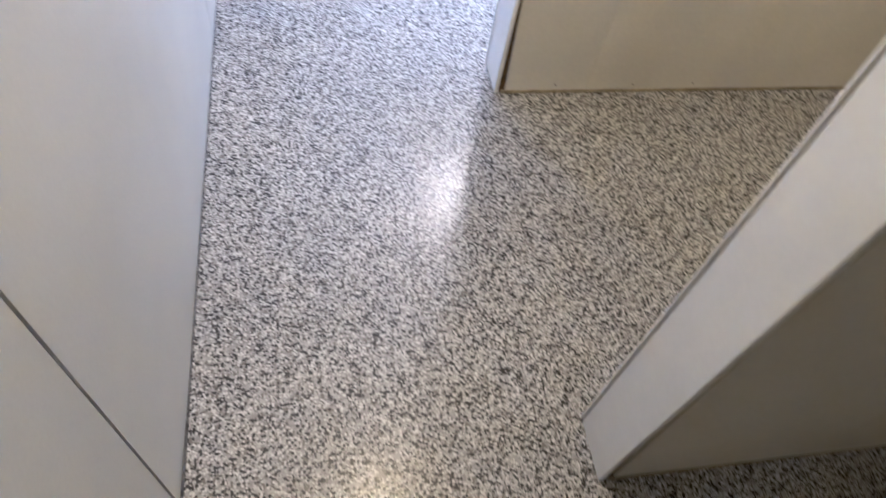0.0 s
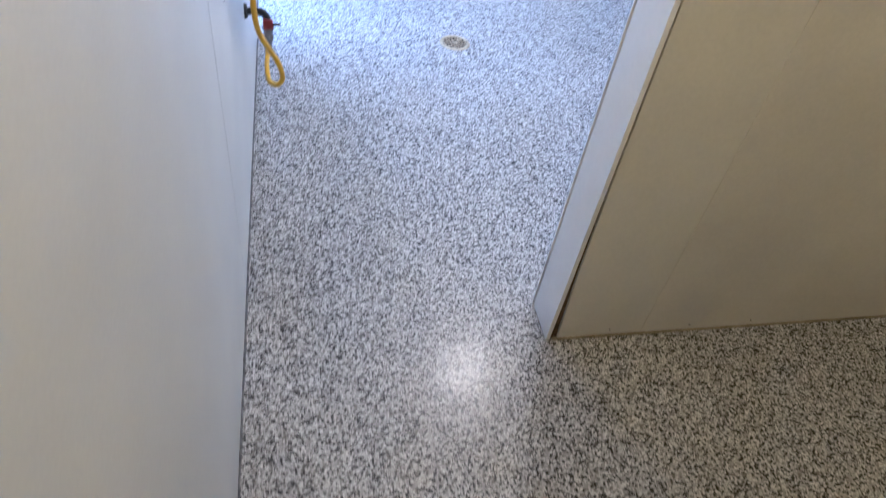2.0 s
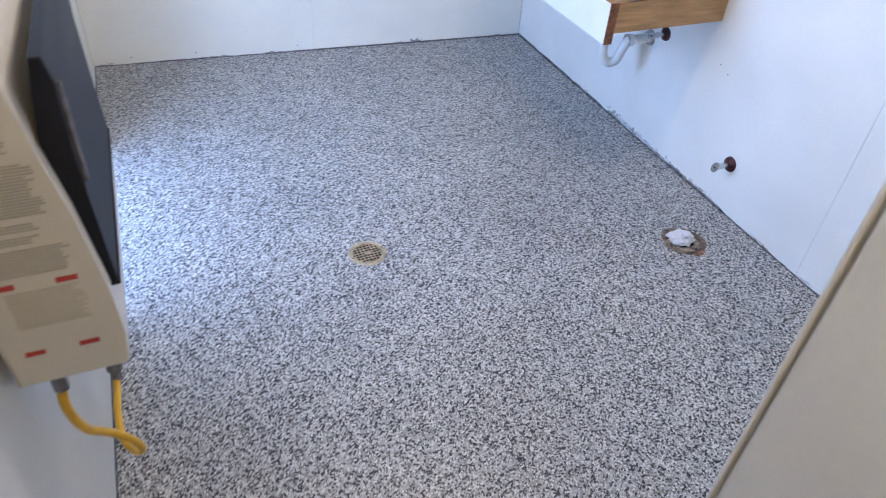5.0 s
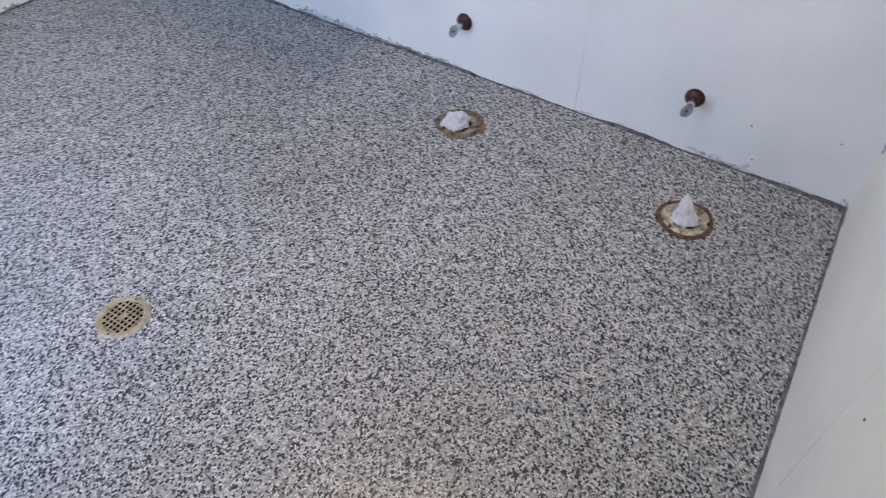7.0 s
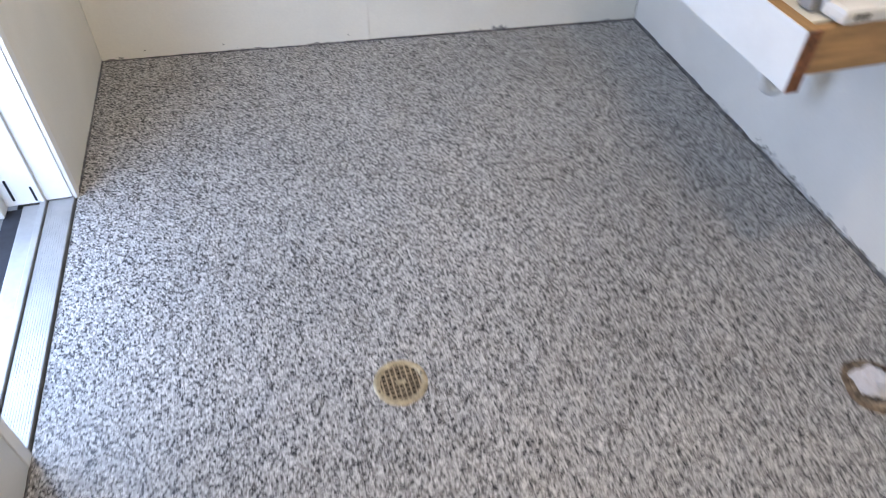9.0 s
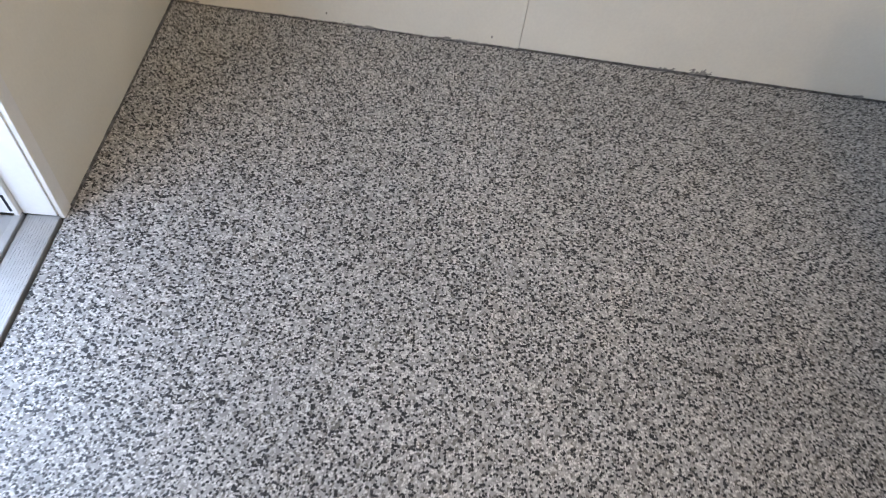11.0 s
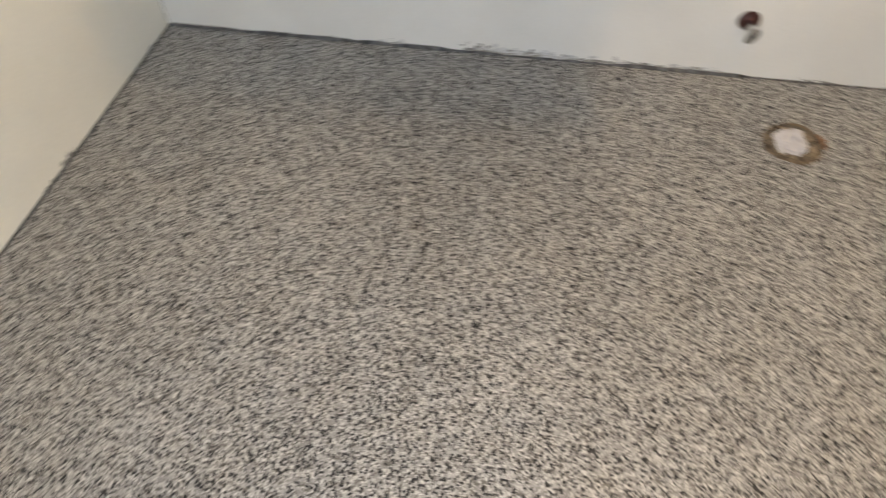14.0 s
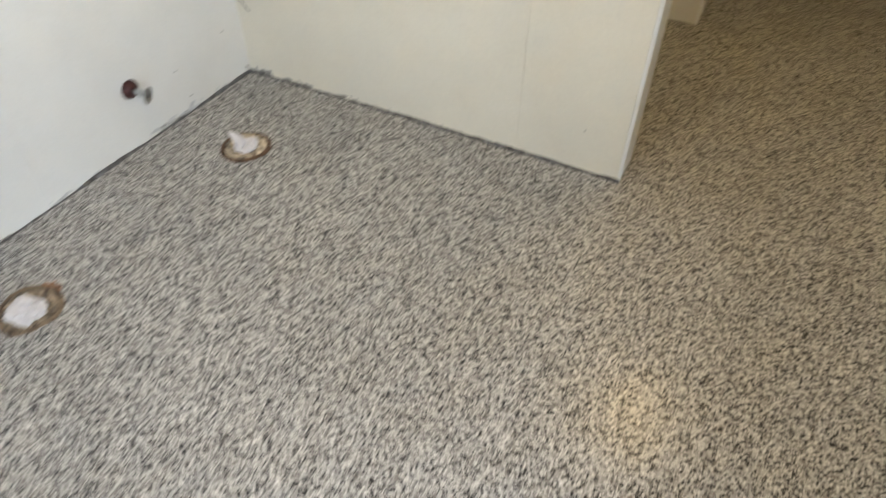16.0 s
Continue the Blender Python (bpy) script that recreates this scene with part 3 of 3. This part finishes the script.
# Open closet flanges in the floor, plugged with crumpled paper
def closet_flange(cx, cy, seed, collar, rim, size):
    rng = random.Random(seed)
    t = thing("closet_flange", (cx, cy, 0), "open toilet floor flange with rusty broken rim", "pipe flange", "closet flanges")

    def ring(radii, wobble):
        bm, rows = bmesh.new(), []
        phase = [rng.uniform(0, 6.28) for _ in range(3)]
        for r, z in radii:
            rows.append([bm.verts.new((cx + rr * math.cos(a), cy + rr * math.sin(a), z + rng.uniform(-1, 1) * 0.0006)) for a, rr in
                         ((a, r * (1 + wobble * (math.sin(3 * a + phase[0]) * 0.5 + math.sin(5 * a + phase[1]) * 0.3 + rng.uniform(-0.3, 0.3)))) for a in (2 * math.pi * k / 44 for k in range(44)))])
        for a, b in zip(rows, rows[1:]):
            for k in range(44):
                bm.faces.new((a[k], a[(k + 1) % 44], b[(k + 1) % 44], b[k]))
        return bm
    part("rim", ring(((0.086 * size, 0.0004), (0.081 * size, 0.0030), (0.070, 0.0042), (0.063, 0.0025)), 0.055), rim, t, "ragged rusty brown rim", smooth=True)
    part("collar", ring(((0.070, 0.0010), (0.066, 0.0058), (0.058, 0.0062), (0.040, 0.0016), (0.037, 0.0010)), 0.05), collar, t, "stained flange collar", smooth=True)
    part("void", cyl(bmesh.new(), (cx, cy, 0.0003), (cx, cy, 0.0014), 0.0385, None, 32), DARK, t, "dark pipe mouth")
    for a in (0.6, 2.7, 4.8):
        part("bolt", cyl(bmesh.new(), (cx + 0.064 * math.cos(a), cy + 0.064 * math.sin(a), 0.005), (cx + 0.064 * math.cos(a), cy + 0.064 * math.sin(a), 0.013), 0.0045, None, 8), RUST, t)
    return t


def paper_wad(bm, place, size, squash, seed, fine=3):
    shift = Vector((seed * 7.3, seed * 3.1, seed))
    made = bmesh.ops.create_icosphere(bm, subdivisions=fine, radius=1.0)["verts"]
    for v in made:
        d = v.co.normalized()
        r = size * (0.80 + 0.45 * abs(noise.noise(d * 1.7 + shift)) + 0.34 * abs(noise.noise(d * 3.3 + shift)) + 0.16 * abs(noise.noise(d * 8 + shift)))
        v.co = (place[0] + d.x * r * 1.08, place[1] + d.y * r, place[2] + max(-0.002, d.z * r * squash))


def paper_spire(bm, place, width, height, lean, seed):
    """A twisted upright sheet: a flattened, creased cone that leans over."""
    shift = Vector((seed * 5.1, seed * 2.7, 0))
    rows, count = [], 22
    for i in range(9):
        u = i / 8
        half = width * (0.72 + 0.45 * math.sin(u * 2.3) - 1.03 * u ** 1.6) + 0.0015
        row = []
        for k in range(count):
            a = 2 * math.pi * k / count
            q = half * (1 + 0.55 * noise.noise(Vector((math.cos(a) * 1.4, math.sin(a) * 1.4, u * 1.3)) + shift) + 0.16 * (k % 2) * (1 - u))
            row.append(bm.verts.new((place[0] + math.cos(a + u) * q * 0.62 + lean[0] * u * u, place[1] + math.sin(a + u) * q + lean[1] * u * u, place[2] + u * height + 0.004 * math.sin(3 * a) * u)))
        rows.append(row)
    for p, q in zip(rows, rows[1:]):
        for k in range(count):
            bm.faces.new((p[k], p[(k + 1) % count], q[(k + 1) % count], q[k]))
    bm.faces.new(rows[-1])
    bm.faces.new(rows[0][::-1])


closet_flange(2.012, 2.083, 11, TANRING, DULLRIM, 0.97)
bm = bmesh.new()
paper_wad(bm, (2.005, 2.092, 0.006), 0.043, 0.42, 2, 4)
paper_wad(bm, (2.024, 2.106, 0.010), 0.024, 0.6, 9, 3)
paper_wad(bm, (1.986, 2.074, 0.010), 0.022, 0.6, 12, 3)
paper_wad(bm, (2.018, 2.083, 0.022), 0.020, 0.8, 5)
tagged(mesh_object("paper_plug", bm, PAPER), "crumpled white paper stuffed into the floor flange", "paper", "paper plugs")

flange_one = [ob for ob in bpy.data.objects if ob.name == "closet_flange"][0]
rng = random.Random(77)
tab = [(2.020 + 0.036 * q * math.cos(a), 2.008 + 0.026 * q * math.sin(a)) for a, q in ((2 * math.pi * k / 16, rng.uniform(0.55, 1.0)) for k in range(16))]
part("rust_stain", prism(bmesh.new(), tab, 0.0004, 0.0016), RUSTRED, flange_one, "red-brown rust patch beside the rim")

closet_flange(1.958, 1.284, 12, PVCRING, RUST, 0.96)
bm = bmesh.new()
paper_wad(bm, (1.955, 1.287, 0.006), 0.036, 0.42, 8, 3)
paper_wad(bm, (1.932, 1.272, 0.014), 0.014, 0.95, 4)
paper_spire(bm, (1.962, 1.294, 0.008), 0.026, 0.050, (0.036, 0.010), 3)
paper_wad(bm, (1.945, 1.262, 0.012), 0.017, 0.8, 6)
tagged(mesh_object("paper_plug", bm, PAPER), "twisted white paper standing up in the floor flange", "paper", "paper plugs")


# Water stops on the east wall
def water_stop(place, turn, size=1.0):
    x, y, z = place
    t = thing("water_stop", place, "capped chrome water stop with dark red escutcheon", "valve", "water stops")
    bm = bmesh.new()
    cyl(bm, (x, y, z), (x - 0.006, y, z), 0.031 * size, 0.029 * size, 32)
    cyl(bm, (x - 0.0055, y, z), (x - 0.014, y, z), 0.026 * size, 0.013, 32)
    part("escutcheon", bm, OXIDE, t, "dark red-brown domed escutcheon", smooth=False)
    bm = bmesh.new()
    cyl(bm, (x - 0.013, y, z), (x - 0.052, y, z), 0.0085, None, 18)
    cyl(bm, (x - 0.040, y, z), (x - 0.066, y, z - 0.0), 0.0125, 0.011, 8)
    part("stem", bm, CHROME, t, "chrome stem")
    bm = bmesh.new()
    bmesh.ops.create_cone(bm, cap_ends=True, segments=32, radius1=0.021, radius2=0.019, depth=0.007, matrix=Matrix.Translation((x - 0.074, y, z)) @ Matrix.Rotation(radians(turn), 4, "X") @ Matrix.Rotation(math.pi / 2, 4, "Y") @ Matrix.Diagonal((1.25, 0.72, 1, 1)))
    h = part("handle", bm, CHROME, t, "oval chrome handle")
    part("handle_screw", cyl(bmesh.new(), (x - 0.0770, y, z), (x - 0.0795, y, z), 0.004, None, 10), IRON, h)
    return t


water_stop((east_x(2.235), 2.235, 0.199), 25)
water_stop((east_x(1.405), 1.405, 0.196), 25)
water_stop((east_x(2.80), 2.80, 0.505), 80, 0.95)

# Vanity frame on the east wall: white-faced front board, wooden edges and end board
VY0, VY1, VZ0, VZ1 = 2.500, 3.62, 0.636, 0.778


def van_x(y):
    return 1.765 + 0.045 * (y - 2.5)


def van_board(x_off0, x_off1, y0, y1, z0, z1):
    """A board along the vanity's front, which follows the wall's slant."""
    return prism(bmesh.new(), [(van_x(y0) + x_off0, y0), (van_x(y0) + x_off1, y0), (van_x(y1) + x_off1, y1), (van_x(y1) + x_off0, y1)], z0, z1)


van = thing("vanity_frame", (2.0, 3.0, VZ0), "open wooden vanity frame with white-faced front board", "vanity")
part("front_board", van_board(0.0, 0.004, VY0 + 0.001, VY1, VZ0, VZ1 - 0.001), TRIMW, van, "white laminate face")
part("backing", van_board(0.004, 0.034, VY0 + 0.004, VY1, VZ0 + 0.001, VZ1), OAK, van, "honey wood board with exposed edges")
part("end_cap", boxed(van_x(VY0) + 0.0005, van_x(VY0) + 0.034, VY0 - 0.003, VY0 + 0.003, VZ0 - 0.001, VZ1 + 0.001), ENDGRAIN, van, "dark brown end grain")
part("end_board", boxed(van_x(VY0) + 0.035, east_x(VY0) - 0.001, VY0 + 0.012, VY0 + 0.036, VZ0 + 0.030, VZ1 - 0.004, bevel=0.002), OAKX, van, "honey wood end board")
part("end_board", boxed(van_x(VY1) + 0.035, east_x(VY1) - 0.001, VY1 - 0.036, VY1 - 0.012, VZ0 + 0.030, VZ1 - 0.004, bevel=0.002), OAKX, van)
part("cleat", boxed(east_x(2.6) - 0.028, east_x(2.6) - 0.003, VY0 + 0.037, VY1 - 0.037, VZ0 + 0.05, VZ1 - 0.006), OAK, van, "wall cleat")

part("deck", van_board(0.036, 0.150, VY0 + 0.045, VY1 - 0.04, VZ1 - 0.016, VZ1 - 0.004), CREAM, van, "pale cream deck board")

sink = thing("sink", (2.05, 2.85, VZ1), "white sink with shallow basin set in a pale slab", "sink")
part("slab", boxed(1.828, 2.29, 2.556, 3.45, 0.8125, 0.842, bevel=0.004), TRIMW, sink, "white slab with rounded edge")
part("lip", boxed(1.846, 2.26, 2.504, 2.578, 0.7785, 0.812, bevel=0.010), PVC, sink, "white moulded lip")
part("bowl", boxed(1.93, 2.20, 2.58, 3.05, 0.685, 0.7784, bevel=0.02), PVC, sink, "white bowl underside")
part("bracket", boxed(1.828, 1.845, 2.585, 2.625, 0.7785, 0.812, bevel=0.003), GREYBOX, sink, "grey plastic bracket")
for k in range(5):
    part("print_bar", boxed(1.872 + k * 0.008, 1.877 + k * 0.008, 2.5030, 2.5050, 0.788, 0.803), INKDARK, sink, "dark printed bar")

trap = thing("sink_trap", (2.15, 2.92, 0.34), "white plastic sink trap and tailpiece below the vanity", "pipe")
part("bend", tube(bmesh.new(), smooth_path([(2.105, 2.93, 0.50), (2.106, 2.93, 0.41), (2.116, 2.925, 0.368), (2.142, 2.915, 0.350), (2.168, 2.905, 0.366), (2.184, 2.90, 0.41), (2.200, 2.895, 0.445), (2.226, 2.895, 0.452), (east_x(2.9) - 0.002, 2.895, 0.452)]), 0.0205, 18), PVC, trap, smooth=True)
part("tailpiece", cyl(bmesh.new(), (2.105, 2.93, 0.48), (2.105, 2.93, 0.775), 0.0185, None, 20), PVC, trap, smooth=False)
for p, q in (((2.105, 2.93, 0.475), (2.105, 2.93, 0.505)), ((2.195, 2.895, 0.452), (2.222, 2.895, 0.452))):
    part("slip_nut", cyl(bmesh.new(), p, q, 0.0275, 0.026, 12), PVC if p[2] > 0.46 else CHROME, trap, "ribbed slip nut")
part("escutcheon", cyl(bmesh.new(), (east_x(2.9) - 0.0005, 2.895, 0.452), (east_x(2.9) - 0.009, 2.895, 0.452), 0.037, 0.030, 28), CHROME, trap, "chrome wall escutcheon")
water_stop((east_x(3.06), 3.06, 0.51), 80, 0.9)

# Wall-hung gas heater on the west wall with its hose and shut-off valve
HY0, HY1, HZ0, HZ1 = 1.476, 2.02, 0.682, 1.225
heater = thing("gas_heater", (0.1, 1.75, HZ0), "cream wall-hung gas heater with a black front guard", "heater")
PROFILE = [(0.012, HZ0), (0.162, HZ0), (0.172, HZ0 + 0.006), (0.179, 0.75), (0.178, 0.84), (0.165, 0.98), (0.150, 1.08), (0.143, 1.165), (0.118, 1.205), (0.085, HZ1), (0.009, HZ1)]


part("body", extruded(PROFILE, HY0, HY1, 0.007), HEATER, heater, "cream enamelled steel casing")
GUARD = [(0.160, 0.840), (0.186, 0.828), (0.189, 0.834), (0.187, 0.95), (0.187, 1.06), (0.192, 1.15), (0.186, 1.185), (0.171, 1.185), (0.148, 1.06)]
guard = part("guard", extruded(GUARD, HY0 + 0.030, HY1 - 0.026, 0.003), BLACK, heater, "black slanted front guard")
part("rod", cyl(bmesh.new(), (0.1885, HY0 + 0.050, 1.00), (0.1925, HY0 + 0.050, 1.145), 0.0045, None, 10), VALVEGREY, guard, "thin grey metal rod")
part("rim", boxed(0.174, 0.1915, HY0 + 0.028, HY1 - 0.024, 0.8245, 0.8315, bevel=0.002), BLACK, guard, "rolled lower rim")
part("back_bracket", boxed(0.0005, 0.0068, HY0 + 0.03, HY1 - 0.03, HZ0 + 0.22, HZ1 - 0.16), OXIDE, heater, "dark brown wall bracket")
part("clip", boxed(0.0005, 0.0068, HY0 - 0.010, HY0 + 0.028, 1.035, 1.075, bevel=0.002), BLACK, heater, "small black clip")


def bar_on_side(name, x0, x1, z0, z1, mat, label=""):
    part(name, boxed(x0, x1, HY0 - 0.0009, HY0 + 0.001, z0, z1), mat, heater, label)


for x0, x1, z in ((0.040, 0.066, 0.880), (0.117, 0.145, 0.878), (0.041, 0.068, 0.750), (0.114, 0.142, 0.750)):
    bar_on_side("red_mark", x0, x1, z - 0.0045, z + 0.0045, REDINK, "small red printed mark")
rng = random.Random(5)
for top, rows, left, right in ((1.1205, 9, 0.040, 0.124), (1.0655, 17, 0.044, 0.142), (0.978, 3, 0.066, 0.124), (0.958, 3, 0.052, 0.120), (0.938, 10, 0.050, 0.150), (0.866, 15, 0.048, 0.148)):
    for k in range(rows):
        z = top - 0.0046 * k
        bar_on_side("print_bar", left + rng.uniform(0, 0.003), right - rng.uniform(0, 0.014), z - 0.0014, z + 0.0014, PALEINK if top < 0.9 else INK, "grey line of small print")


def lettering(text, size, m, mat, parent):
    c = bpy.data.curves.new("lettering", "FONT")
    c.body, c.size, c.align_x, c.extrude = text, size, "CENTER", 0.0004
    tmp = bpy.data.objects.new("lettering", c)
    scene.collection.objects.link(tmp)
    me = bpy.data.meshes.new_from_object(tmp)
    bpy.data.objects.remove(tmp)
    me.transform(m)
    me.materials.clear()
    me.materials.append(mat)
    ob = new("lettering", me)
    ob.parent = parent
    ob.matrix_parent_inverse = parent.matrix_basis.inverted()
    return tagged(ob, "dark printed warning heading")


for x, z in ((0.084, 1.1265), (0.084, 1.0715)):
    lettering("WARNING", 0.0105, pose(x, HY0 - 0.0008, z, 90, 0, 0), INKDARK, heater)

HOSE_POINTS = [(0.060, 1.500, 0.650), (0.053, 1.500, 0.590), (0.060, 1.520, 0.505), (0.084, 1.560, 0.427), (0.108, 1.580, 0.367), (0.116, 1.600, 0.305), (0.097, 1.630, 0.262), (0.072, 1.680, 0.246), (0.064, 1.750, 0.254), (0.066, 1.820, 0.258), (0.068, 1.845, 0.272)]
hose = thing("gas_hose", (0.08, 1.6, 0.30), "yellow coated flexible gas hose hanging in a loop", "hose")
part("tube", tube(bmesh.new(), smooth_path(HOSE_POINTS, 10), 0.0080, 14, 0.05), HOSE, hose, smooth=True)
part("fitting", cyl(bmesh.new(), (0.060, 1.500, 0.640), (0.060, 1.500, HZ0 + 0.001), 0.0125, 0.0115, 6), VALVEGREY, hose, "grey hexagonal fitting")
part("fitting", cyl(bmesh.new(), (0.068, 1.846, 0.264), (0.071, 1.850, 0.300), 0.0125, 0.0125, 6), VALVEGREY, hose)
valve = thing("gas_valve", (0.07, 1.85, 0.35), "iron gas pipe stub with red-handled shut-off valve", "valve")
part("flange", cyl(bmesh.new(), (0.0005, 1.86, 0.392), (0.010, 1.86, 0.392), 0.026, 0.022, 24), IRON, valve, "dark wall flange")
part("pipe", tube(bmesh.new(), smooth_path([(0.008, 1.86, 0.392), (0.04, 1.857, 0.394), (0.062, 1.853, 0.388), (0.072, 1.851, 0.370)]), 0.0125, 16), IRON, valve, smooth=True)
bm = bmesh.new()
cyl(bm, (0.072, 1.851, 0.374), (0.072, 1.850, 0.296), 0.0155, 0.014, 20)
cyl(bm, (0.072, 1.851, 0.350), (0.072, 1.850, 0.334), 0.0195, 0.0195, 8)
cyl(bm, (0.072, 1.851, 0.318), (0.072, 1.850, 0.300), 0.0185, 0.0185, 6)
part("body", bm, VALVEGREY, valve, "grey brass valve body")
part("handle", boxed(0.058, 0.090, 1.824, 1.838, 0.346, 0.380, bevel=0.005), VALVERED, valve, "dark red valve head")
part("lever", boxed(0.088, 0.114, 1.826, 1.834, 0.360, 0.368, bevel=0.002), IRON, valve, "short black lever")
